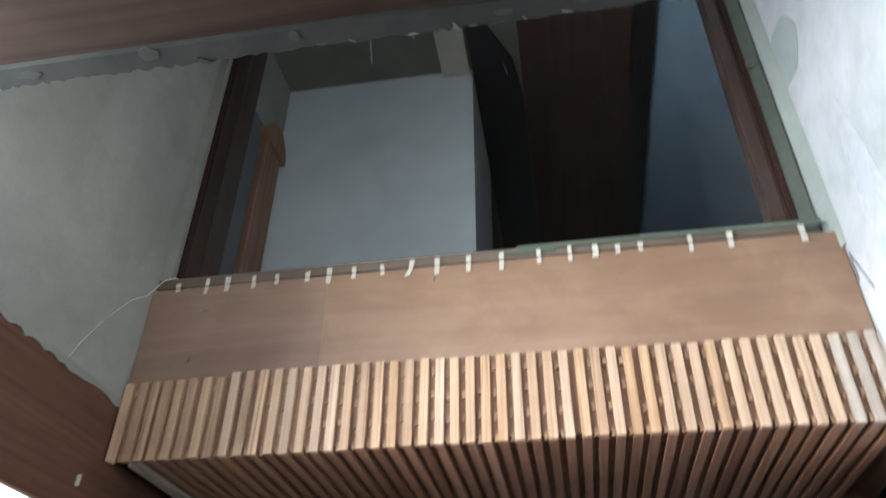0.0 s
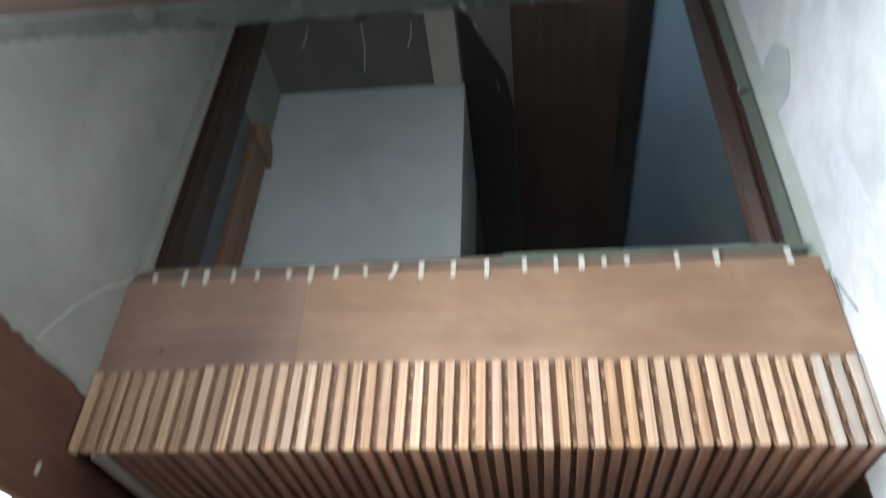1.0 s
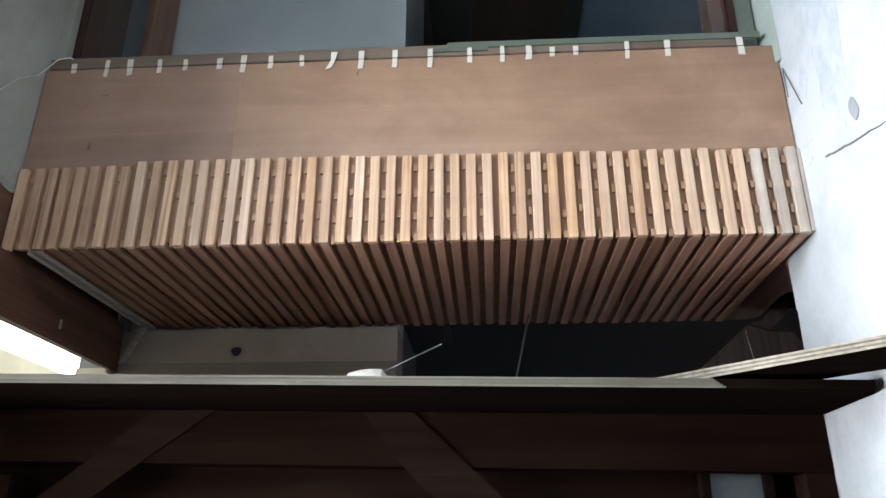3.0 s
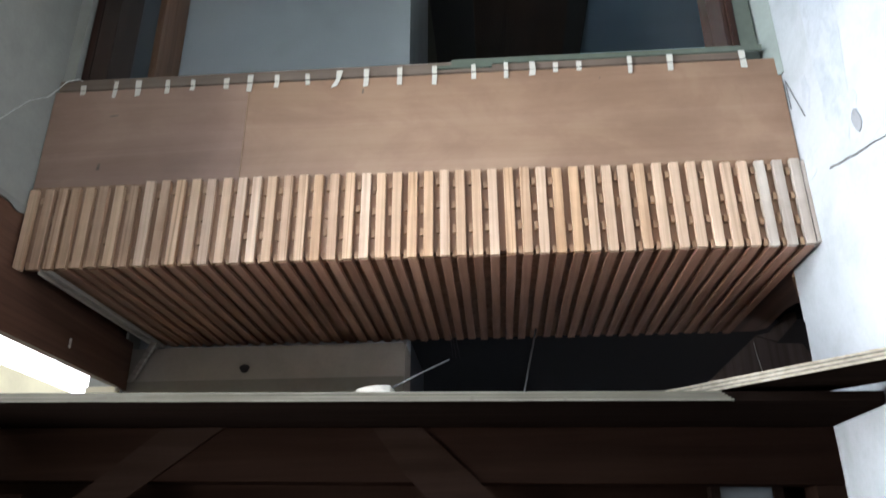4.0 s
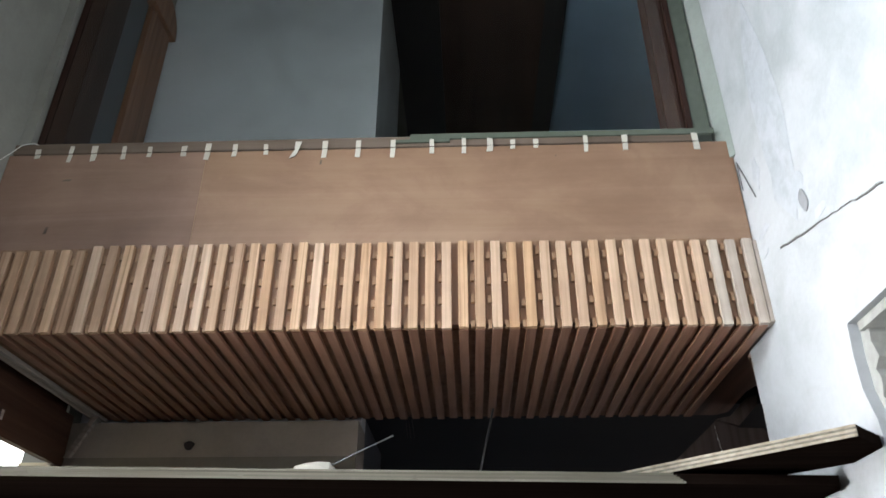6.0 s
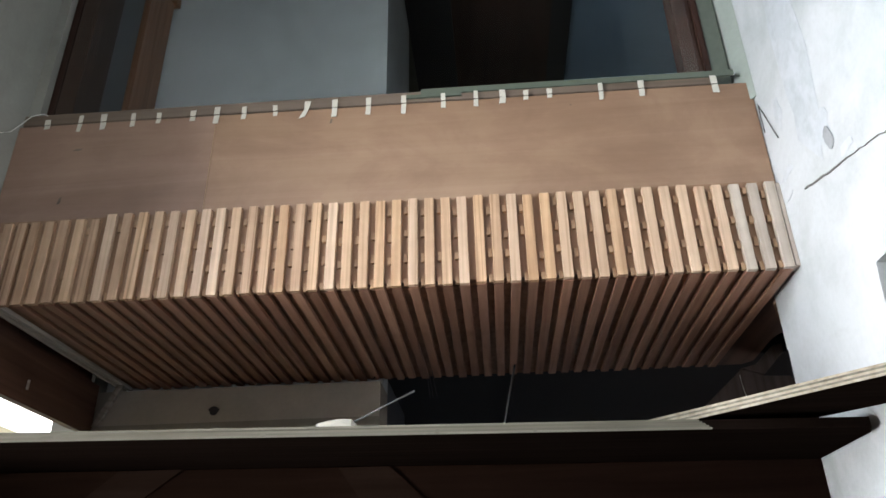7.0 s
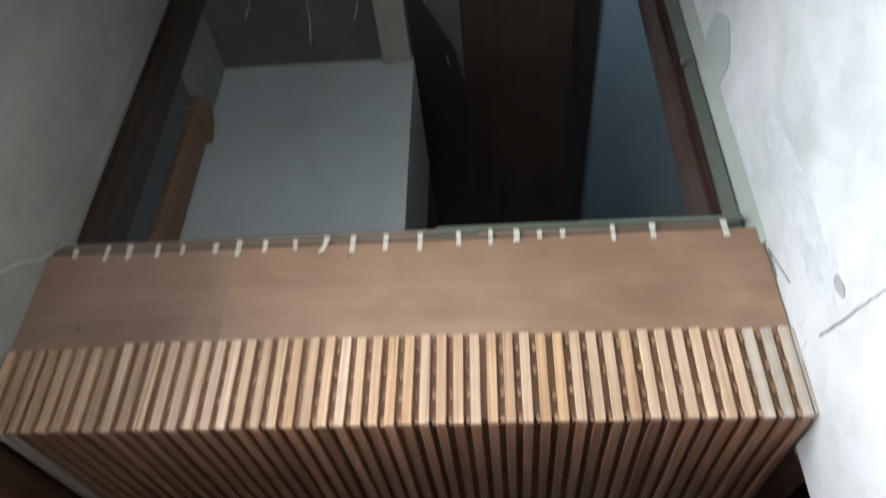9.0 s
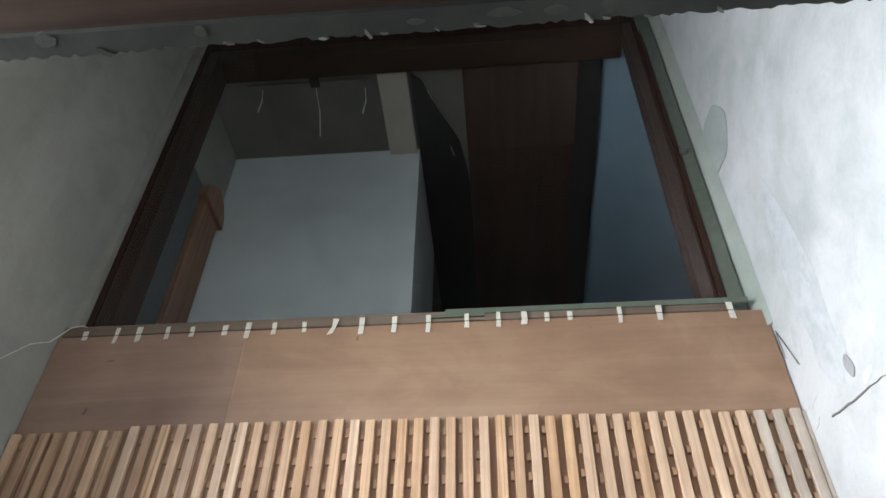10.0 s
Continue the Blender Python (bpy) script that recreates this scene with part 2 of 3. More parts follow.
def prism(outline, axis, lo, hi):
    """Extrudes an outline of 2D points along axis 0, 1 or 2; the points hold the other two axes in order."""
    bm = bmesh.new()

    def at(p, d):
        c = list(p)
        c.insert(axis, d)
        return bm.verts.new(c)
    a, b = [at(p, lo) for p in outline], [at(p, hi) for p in outline]
    bm.faces.new(a), bm.faces.new(b[::-1])
    for i in range(len(a)):
        j = (i + 1) % len(a)
        bm.faces.new((a[j], a[i], b[i], b[j]))
    bmesh.ops.recalc_face_normals(bm, faces=bm.faces[:])
    return bm


def ragged(p, q, steps, amount, seed):
    """Points from p to q, shifted sideways at random."""
    r = random.Random(seed)
    p, q = Vector(p), Vector(q)
    side = Vector((-(q - p).y, (q - p).x)).normalized()
    return [tuple(p.lerp(q, i / steps) + side * (r.uniform(-amount, amount) if 0 < i < steps else 0)) for i in range(steps + 1)]


def tube(points, radius, sides=8):
    bm = bmesh.new()
    pts = [Vector(p) for p in points]
    rings = []
    for i, p in enumerate(pts):
        d = (pts[min(i + 1, len(pts) - 1)] - pts[max(i - 1, 0)]).normalized()
        u = d.orthogonal().normalized()
        w = d.cross(u)
        rings.append([bm.verts.new(p + radius * (math.cos(a) * u + math.sin(a) * w)) for a in (2 * math.pi * k / sides for k in range(sides))])
    for a, b in zip(rings, rings[1:]):
        best = min(range(sides), key=lambda s: (a[0].co - b[s].co).length)
        for k in range(sides):
            bm.faces.new((a[k], a[(k + 1) % sides], b[(k + 1 + best) % sides], b[(k + best) % sides]))
    bm.faces.new(rings[0][::-1]), bm.faces.new(rings[-1])
    bmesh.ops.recalc_face_normals(bm, faces=bm.faces[:])
    for f in bm.faces:
        f.smooth = len(f.verts) == 4
    return bm


def mesh(name, bm, mat):
    me = bpy.data.meshes.new(name)
    bm.to_mesh(me)
    bm.free()
    me.materials.append(mat)
    return me


def part(name, bm, mat, parent, label=""):
    ob = new(name, mesh(name, bm, mat))
    ob.parent = parent
    return tagged(ob, label)


def thing(name, bm, mat, label, category, group="", kind=""):
    return tagged(new(name, mesh(name, bm, mat)), label, category, group, kind)


def holder(name, place, label, category, group="", kind=""):
    ob = tagged(new(name), label, category, group, kind)
    ob.location = place
    return ob


def structure(name, bm, mat, label, category):
    return thing(name, bm, mat, label, category, kind="structure")


# ---- structure ----
W, SOF, PLYTOP, SILL = 1.8, 2.40, 2.894, 2.905   # box width, soffit, head of the plywood, foot of the glass
CEIL, HEAD, SLAB = 4.35, 4.27, 2.54            # upper ceiling, window head, soffit above the viewer
XR = 1.81                                      # face of the right wall

structure("ground", boxes((-40, 40, -40, 40, -0.2, 0)), EARTH, "grey dusty concrete ground running out of the doors", "ground")

# left wall with the wide doorway under the brown beam and an added, unseen lamp slot
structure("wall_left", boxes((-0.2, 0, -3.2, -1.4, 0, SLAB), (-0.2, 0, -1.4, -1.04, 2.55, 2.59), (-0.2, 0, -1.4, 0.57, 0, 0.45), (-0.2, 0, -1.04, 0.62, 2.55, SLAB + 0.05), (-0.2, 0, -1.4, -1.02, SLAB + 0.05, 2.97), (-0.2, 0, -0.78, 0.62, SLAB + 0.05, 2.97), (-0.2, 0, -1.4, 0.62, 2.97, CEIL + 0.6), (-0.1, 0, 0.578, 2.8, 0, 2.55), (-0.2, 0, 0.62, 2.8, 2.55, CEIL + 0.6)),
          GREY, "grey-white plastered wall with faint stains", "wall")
# right wall: pier with broken plaster edges between two openings
pier = ragged((-0.28, 0.0), (-0.28, 2.28), 40, 0.012, 3) + ragged((0.155, 2.28), (0.165, 0.0), 44, 0.008, 5)
right = structure("wall_right", prism(pier, 0, XR, XR + 0.2), WHITE, "white plastered wall with chipped edges and smears", "wall")
part("upper_wall", boxes((XR, XR + 0.2, -3.2, 0.16, 2.28, CEIL + 0.6), (XR, XR + 0.2, -3.2, -1.3, 0, 2.28)), WHITE, right)
part("wall_fillet", prism([(1.784, 0.024), (1.797, 0.004), (XR - 0.001, -0.014), (XR - 0.001, 0.16), (1.784, 0.16)], 2, PLYTOP - 0.05, CEIL + 0.6), PALEGREEN, right, "pale green-grey plaster fillet, dimmed like the wall by the window")
part("cement_jamb", prism(ragged((-0.30, 0.0), (-0.30, 2.27), 150, 0.012, 8) + [(-0.25, 2.27), (-0.25, 0.0)], 0, XR + 0.02, XR + 0.21), CEMENT, right, "rough grey cement door jamb")
part("lintel_board", boxes((XR + 0.012, XR + 0.2, -1.3, -0.29, 2.262, 2.278)), CEMENT, right, "rough grey cement under the lintel")

# wall at the back of the box, bare above and below, with its return
structure("wall_back", boxes((0, 0.84, 0.655, 0.74, 2.382, 2.9), (0, 0.84, 0.60, 0.74, 2.9, CEIL), (0.72, 0.84, 0.74, 1.27, 2.9, CEIL)), ROOMWHITE, "dull white painted partition wall", "wall")
structure("wall_back_lower", boxes((0, 0.84, 0.60, 0.74, 0, 2.382)), BARE, "bare grey-brown plastered wall under the box", "wall")
# Side face of the partition; its dim bluish light is put into the colour.
structure("wall_return", boxes((0.72, 0.836, 0.74, 1.2, 0, 2.437)), SLATE, "return of the partition under the box, bluish shade in its colour", "wall")
structure("wall_far", boxes((-0.2, 2.6, 2.8, 2.95, 0, CEIL + 0.6)), ROOMWHITE, "dull white far wall in the shade", "wall")
structure("door_reveal", box(-0.1, -0.001, 0.566, 0.5775, 0.45, 2.262), CREAM, "cream painted reveal of the doorway", "reveal")
# Opening at y 0.8-2.2 is added out of view to light the passage.
structure("wall_side", boxes((2.4, 2.6, 0.16, 0.8, 0, CEIL + 0.6), (2.4, 2.6, 2.2, 2.8, 0, CEIL + 0.6), (2.4, 2.6, 0.8, 2.2, 0, 0.6), (2.4, 2.6, 0.8, 2.2, 2.05, CEIL + 0.6), (XR + 0.2, 2.4, 0.12, 0.16, 0, CEIL + 0.6)), DARKWOOD, "dark side wall of the passage with an added opening", "wall")
structure("upper_floor", boxes((0.84, 2.4, 0.66, 2.8, 2.44, 2.6), (0, 0.84, 0.74, 2.8, 2.44, 2.6)), SLATESHADE, "underside of the upper floor, darkened as deep shade", "floor")
# Unseen; added to shut out light from behind the viewer.
structure("wall_front", boxes((-0.2, 2.01, -3.35, -3.2, 0, SLAB)), GREY, "unseen grey-white wall shutting the rear", "wall")

# soffit of the floor above the viewer, with its broken cement lip
lip = ragged((-0.19, -1.02), (2.0, -1.02), 300, 0.0028, 11)
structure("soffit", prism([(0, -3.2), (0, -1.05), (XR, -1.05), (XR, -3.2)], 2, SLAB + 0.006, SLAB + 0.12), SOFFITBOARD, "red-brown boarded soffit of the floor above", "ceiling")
structure("slab_edge", prism([(0.0, -1.05)] + [p for p in lip if 0 < p[0] < XR] + [(XR, -1.05)], 2, SLAB - 0.004, SLAB + 0.14), SLABEDGE, "broken cement edge of the floor slab, darkened for its shade", "trim")
# Unseen wall, added to close the void and hold the upper front lamp.
structure("upper_front_wall", boxes((0, XR, -1.15, -1.04, SLAB + 0.14, 2.71), (0, 0.08, -1.15, -1.04, 2.71, 3.14), (1.32, XR, -1.15, -1.04, 2.71, 3.14), (0, XR, -1.15, -1.04, 3.14, CEIL + 0.6)), GREY, "unseen grey-white wall above the floor slab, with a lamp opening", "wall")
# First box is an unseen roof, added to keep light out from above.
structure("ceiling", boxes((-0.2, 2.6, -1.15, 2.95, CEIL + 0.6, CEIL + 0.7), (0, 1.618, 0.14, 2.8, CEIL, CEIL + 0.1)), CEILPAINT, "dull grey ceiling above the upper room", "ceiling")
structure("ceiling_panel", boxes((1.618, 2.4, 0.14, 1.05, CEIL - 0.002, CEIL + 0.1), (1.618, 2.4, 1.05, 2.8, CEIL + 0.006, CEIL + 0.1)), BLUE, "ceiling panels with the blue of the light put into their colour", "ceiling")
structure("ceiling_board", boxes((1.055, 1.520, 0.14, 2.8, CEIL - 0.03, CEIL - 0.002)), BOARDBROWN, "dark brown boarded strip under the ceiling", "trim")
# Black strip: shade of the recess beside the boards, put into colour.
structure("ceiling_edge", boxes((1.520, 1.618, 0.14, 2.8, CEIL - 0.022, CEIL - 0.003)), BLACK, "black strip drawing the shaded recess beside the boards", "trim")
# Black sheet laid where the ceiling is in shadow.
structure("ceiling_shadow_board", prism([(0.842, 0.20), (0.885, 0.24), (0.935, 0.38), (1.02, 0.56), (1.053, 0.78), (1.053, 2.8), (0.842, 2.8)], 2, CEIL - 0.02, CEIL - 0.003), BLACK, "black sheet with a slanting end drawing the shadow under the ceiling", "trim")
structure("ceiling_beam", boxes((0.71, 0.83, 0.14, 0.597, CEIL - 0.035, CEIL - 0.002)), BARE, "pale narrow beam under the ceiling", "beam")

# yard beyond the doorway
structure("yard_wall", boxes((-1.6, -1.4, -3, 4, 0, 2.73)), CREAM, "cream painted yard wall in daylight", "wall")


structure("backdrop", boxes((-12.2, -12, -14, 30, -0.1, 16)), HAZE, "bright hazy sky beyond the yard wall", "sky")

# brown beam over the doorway
beam = holder("door_beam", (0, 0, 2.265), "dark red-brown wooden beam over the doorway", "beam", kind="structure")
part("beam_board", box(-0.035, 0.0, -1.02, 0.5655, 0.001, 0.284, 0.003), DARKWOOD, beam)
part("beam_lining", prism([(0.0005, -0.97), (0.020, -0.002), (0.012, 0.590), (0.0005, 0.590)], 2, -0.011, 0.1335), DARKWOOD, beam)
for yy, zz in ((-0.11, 0.06), (0.253, 0.037)):
    part("peg", box(0.012 - 0.012 * yy, 0.0235 - 0.012 * yy, yy - 0.003, yy + 0.003, zz - 0.012, zz + 0.012), TRIM, beam)

part("peg", box(0.0005, 0.009, 0.541, 0.554, -0.022, -0.004, 0.003), TRIM, beam, "pale round peg at the beam's end")

part("plaster_lip", prism(ragged((-1.0, 0.279), (0.56, 0.276), 90, 0.006, 31) + [(0.56, 0.297), (-1.0, 0.297)], 0, 0.0008, 0.0045), GREY, beam, "ragged plaster edge over the beam")

# ---- slatted box ----
bulk = holder("slatted_bulkhead", (0, 0, SOF), "bulkhead box with teak slats below red-brown plywood", "bulkhead")
rel = -SOF
part("plywood_panel", box(0.002, 0.5102, 0, 0.018, 0.012, PLYTOP + rel, 0.0005), PLYLEFT, bulk, "duller short plywood panel")
part("backing", box(0.004, W, -0.0012, -0.0004, 0.012, 0.2165), GAPPLY, bulk)
part("seam_filler", box(0.5098, 0.5110, -0.0006, 0.0012, 0.226, PLYTOP + rel - 0.002), BLOCK, bulk, "pale filler in the joint")
part("plywood_panel", box(0.5105, W + 0.007, 0.0008, 0.018, 0.012, PLYTOP + rel, 0.0005), PLY, bulk)
part("soffit_panel", box(0.060, W, 0.019, 0.655, 0.0078, 0.028), BACKING, bulk)
part("soffit_return", prism([(W + 0.0005, 0.0195), (2.2, 0.0195), (2.2, 0.40), (1.902, 0.405), (1.893, 0.45), (1.898, 0.625), (1.874, 0.655), (W + 0.0005, 0.655)], 2, 0.006, 0.026), DARKWOOD, bulk, "plain dark board beside the slats")
part("end_block", prism([(1.8125, 0.166), (1.816, 0.19), (1.874, 0.322), (1.93, 0.322), (1.93, 0.166)], 2, -0.004, 0.0055), BLOCK, bulk, "paler end of the board")
# Trim and first slat are paled: light from the doorway is in their colour.
part("edge_trim", box(0.0610, 0.0658, 0.0, 0.65, -0.008, 0.0155, 0.001), TRIM, bulk, "edge trim, its bright lit line put into a pale colour")
part("edge_slat", box(0.0705, 0.0835, 0.0, 0.648, -0.002, 0.0155, 0.001), TRIM, bulk, "edge slat, paled for the light from the doorway")
for x, z, w, h in ((0.155, 0.27, 0.004, 0.010), (0.80, 0.455, 0.003, 0.007), (0.17, 0.415, 0.012, 0.003), (1.38, 0.46, 0.002, 0.002)):
    part("scuff", prism([(x - w, z - h), (x + w * 0.7, z - h * 0.8), (x + w, z + h), (x - w * 0.4, z + h * 0.7)], 1, -0.0008, 0.0004), SILLWOOD, bulk, "dark scuff on the plywood")
SLW, SLD = 0.0212, 0.0130
r = random.Random(4)
HEIGHTS = (0.2075, 0.2110, 0.2145, 0.2180)
woods = {"plain": SLAT, "honey": SLATHONEY, "pale": SLATPALE, "brown": SLATBROWN}
fronts = {w: [mesh("slat", box(-SLW / 2, SLW / 2, -SLD, -0.0005, 0, h, 0.0009), m) for h in HEIGHTS] for w, m in woods.items()}
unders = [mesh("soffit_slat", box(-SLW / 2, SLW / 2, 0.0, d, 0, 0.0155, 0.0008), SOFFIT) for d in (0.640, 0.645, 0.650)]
blocks = [mesh("spacer_block", box(-w / 2, w / 2, -d, -0.0005, -h / 2, h / 2, 0.0008), BLOCK) for w, h, d in ((0.0086, 0.018, 0.0085), (0.0080, 0.021, 0.0078), (0.0092, 0.0165, 0.0090))]


def place(name, me, parent, loc, tilt=(0, 0, 0)):
    ob = new(name, me)
    ob.parent, ob.location, ob.rotation_euler = parent, loc, tilt
    return ob


# End slats: the white wall's sheen is put into the colour, with plaster dust.
SHEENDUST = wood("sheen_and_dust_teak", (0.50, 0.43, 0.36), (0.74, 0.68, 0.61), 2, 0.45, 0.3, 0.9, 0.5, 0.3)
dusty = mesh("slat", box(-SLW / 2, SLW / 2, -SLD, -0.0005, 0, 0.2085, 0.0009), SHEENDUST)
# centres of the slats, set by hand and so a little uneven
slat_x = (0.0165, 0.057, 0.090, 0.1215, 0.156, 0.1905, 0.2285, 0.2650, 0.302, 0.339, 0.3755, 0.4145, 0.4515, 0.4895, 0.525, 0.5605, 0.5975, 0.6355, 0.672, 0.709, 0.746, 0.782, 0.819, 0.8555,
          0.892, 0.928, 0.965, 1.002, 1.0385, 1.0755, 1.112, 1.148, 1.185, 1.2215, 1.2585, 1.296, 1.333, 1.370, 1.407, 1.445, 1.484, 1.522, 1.560, 1.598, 1.6355, 1.673, 1.711, 1.749, 1.787)
honey, pale, brown = (10, 19, 25, 26, 31, 34, 35), (8, 12, 14, 15, 22, 27, 30, 33, 36, 37, 38, 40, 41, 42, 43, 44, 45), (1, 2, 5, 7, 9, 17, 20)
for k, x in enumerate(slat_x):
    w = "honey" if k in honey else "pale" if k in pale else "brown" if k in brown else "plain"
    me = dusty if k > 45 else fronts[w][0 if k < 8 or k > 43 else 3 if k < 22 else 2 if k < 34 else 1]
    place("slat", me, bulk, (x + r.uniform(-0.0004, 0.0004), 0, r.uniform(-0.0015, 0.0015)), (0, radians(r.uniform(-0.25, 0.25)), 0))
    if x > 0.1:
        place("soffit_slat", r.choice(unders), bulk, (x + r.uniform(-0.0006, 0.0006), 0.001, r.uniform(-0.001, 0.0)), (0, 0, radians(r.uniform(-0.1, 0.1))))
    if k < 48:
        gap = (x + slat_x[k + 1]) / 2
        for zz in (0.006, 0.062, 0.118, 0.180):
            if zz > 0.01 and r.random() < (0.75 if k < 9 else 0.5 if k < 13 else 0.08) or k == 30:
                continue
            drift = 0.0 if zz < 0.01 else r.uniform(-0.008, 0.008)
            place("spacer_block", r.choice(blocks), bulk, (gap + 0.0028 + r.uniform(-0.0006, 0.0006), 0, zz + 0.004 + drift), (0, radians(r.uniform(-2.0, 2.0)), 0))
part("edge_strip", box(1.8002, 1.8096, -0.011, 0.02, 0.004, 0.205, 0.001), SHEENDUST, bulk, "narrow edge strip by the wall")

# ---- window above the box ----
win = holder("window_1", (0.9, 0.05, SILL), "dark wooden fixed window with a clear glass pane", "window", kind="structure")
O = (-0.9, -0.05, -SILL)


def wbox(x0, x1, y0, y1, z0, z1, bev=0.002):
    return box(x0 + O[0], x1 + O[0], y0 + O[1], y1 + O[1], z0 + O[2], z1 + O[2], bev)


part("window_jamb", wbox(0.032, 0.104, 0.04, 0.15, SILL + 0.03, HEAD + 0.35), JAMBWOOD, win)
part("window_jamb", wbox(1.676, 1.728, 0.04, 0.10, SILL + 0.03, HEAD + 0.35), JAMBWOOD, win)
part("window_head", wbox(0.104, 1.676, 0.042, 0.15, HEAD, HEAD + 0.35), JAMBWOOD, win)
part("window_sill", wbox(0.005, 1.7285, 0.004, 0.15, PLYTOP + 0.006, SILL + 0.028), SILLWOOD, win)
part("glass_edge", wbox(1.02, 1.775, -0.001, 0.0035, SILL + 0.014, SILL + 0.030, 0), GREEN, win, "green glass edge strip")
part("glass_edge", wbox(0.97, 1.12, -0.002, 0.0032, SILL + 0.004, SILL + 0.013, 0), GREEN, win)
part("side_strip", wbox(1.729, 1.781, 0.03, 0.10, PLYTOP - 0.02, HEAD + 0.35), GREEN, win, "green-grey side strip")
part("side_bead", wbox(1.722, 1.738, 0.026, 0.039, SILL + 0.032, HEAD - 0.02), JAMBWOOD, win, "brown bead")
part("latch", wbox(1.735, 1.757, 0.010, 0.030, SILL + 0.628, SILL + 0.642), STEEL, win)
part("reveal", wbox(0.0, 0.03, 0.02, 0.13, SILL + 0.029, HEAD + 0.35, 0), GREY, win)
glass = part("pane", wbox(0.06, 1.71, 0.030, 0.036, SILL + 0.029, HEAD + 0.06, 0), GLASS, win, "clear glass pane")
glass.visible_shadow = False
structure("wall_lintel", boxes((0, 1.782, 0.03, 0.14, HEAD + 0.352, CEIL + 0.6)), GREY, "grey wall above the window head", "wall")

# casing on the upper left wall
casing = holder("wall_casing", (0, 0.48, 2.95), "red-brown wooden casing with a rounded head on the wall", "casing")
part("casing_post", box(0.001, 0.03, -0.08, 0.085, -0.03, 0.92, 0.004), REDWOOD, casing)
arc = [(0.10 * math.cos(a), 0.12 * math.sin(a)) for a in (math.pi * k / 14 for k in range(15))]
part("casing_head", prism([(y, 0.92 + z) for y, z in arc], 0, 0.001, 0.045), REDWOOD, casing)

# Sheet added over the wall to make this strip darker.
structure("wall_panel", box(0.001, 0.012, 0.152, 0.398, 2.95, 3.93), SLATE, "thin slate-grey sheet darkening the wall beside the casing", "panel")

# ---- loose things ----
tapes = [(0.075, 0.018, 0), (0.161, 0.034, 8), (0.22, 0.032, 0), (0.297, 0.028, 2), (0.363, 0.020, 0), (0.45, 0.022, 3), (0.511, 0.034, 4), (0.58, 0.026, 0), (0.658, 0.020, -3), (0.739, 0.036, 6), (0.807, 0.036, 0),
         (0.891, 0.036, 1), (0.978, 0.038, 0), (1.075, 0.030, 0), (1.155, 0.032, 2), (1.22, 0.028, 0), (1.276, 0.018, 0), (1.333, 0.018, 0), (1.456, 0.034, 0), (1.552, 0.032, 0), (1.724, 0.034, -3)]
JOINT = PLYTOP - SILL - 0.001
for k, (x, h, lean) in enumerate(tapes):
    rr = random.Random(k)
    h = h * 1.35
    w = 0.0061 + rr.uniform(-0.001, 0.0015)
    up = min(0.018, h * 0.42) - 0.006
    j = [rr.uniform(-0.0015, 0.0015) for _ in range(6)]
    out = [(-w + j[0], -(h - up) + j[1]), (w + j[2], -(h - up) + j[3]), (w + j[4], up), (-w, up + j[5])]
    if k == 9:
        out = [(-0.018, -0.040), (-0.003, -0.034), (0.004, -0.012), (0.008, up), (-0.008, up), (-0.007, -0.014)][::1]
    tape = prism(out, 1, -0.0032, -0.0024)
    if k != 9:
        low = -(h - up) - 0.003
        tape = prism([(-w, JOINT + 0.0008), (w, JOINT + 0.0008 + j[0]), (w + j[4], up), (-w, up + j[5])], 1, -0.0032, -0.0024)
        if low < JOINT - 0.006:
            foot = prism([(-w - 0.001 + j[0], low + j[1]), (w - 0.001 + j[2], low + j[3]), (w + 0.0003, JOINT - 0.0008), (-w + 0.0006, JOINT - 0.0008 + j[3] * 0.5)], 1, -0.0026, -0.0014)
            piece = bpy.data.meshes.new("tape_foot")
            foot.to_mesh(piece)
            tape.from_mesh(piece)
            bpy.data.meshes.remove(piece)
    ob = thing("masking_tape", tape, TAPE, "short torn strip of cream masking tape holding the glass", "tape", "tape along the sill")
    ob.matrix_world = pose(x, 0, SILL + 0.001, 0, lean * 0.6 - 4 * max(0.0, 1.0 - x), 0)

# second board lying across the shelf board
shelf = holder("shelf_board", (0.9, 0, 2.053), "plywood board lying over the door head, its shaded underside coloured near black", "board")
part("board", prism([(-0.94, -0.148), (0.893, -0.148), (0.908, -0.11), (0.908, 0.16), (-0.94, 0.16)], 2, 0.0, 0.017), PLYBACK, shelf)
for k in range(5):
    part("edge_ply", box(-0.94, 0.61 + 0.005 * (4 - k), -0.152 + 0.0006 * (k % 2), -0.1485, 0.00344 * k, 0.00344 * (k + 1)), GLUE if k % 2 else PLYEDGE, shelf, "pale raw plywood edge layer")
for x, w in ((-0.55, 0.018), (-0.15, 0.006), (0.16, 0.004), (0.33, 0.004)):
    part("edge_knot", prism([(x - w, 0.002), (x, 0.0), (x + w, 0.003), (x + w * 0.6, 0.009), (x - w * 0.5, 0.008)], 1, -0.153, -0.1515), GLUE, shelf, "dark chipped knot")
shelf.rotation_euler = (0, radians(1.0), 0)
d = Vector((0.28, -0.285)).normalized()
s = Vector((-d.y, d.x))
a = Vector((1.425, -0.028))


def strip(w0, w1, l0, l1):
    return [tuple(a + d * l + s * w) for l, w in ((l0, w0), (l1, w0), (l1, w1), (l0, w1))]


loose = holder("loose_plank", (0, 0, 2.068), "loose plywood plank laid across the board, its shaded underside coloured near black", "plank")
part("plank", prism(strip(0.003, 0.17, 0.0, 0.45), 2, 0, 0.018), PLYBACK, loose)
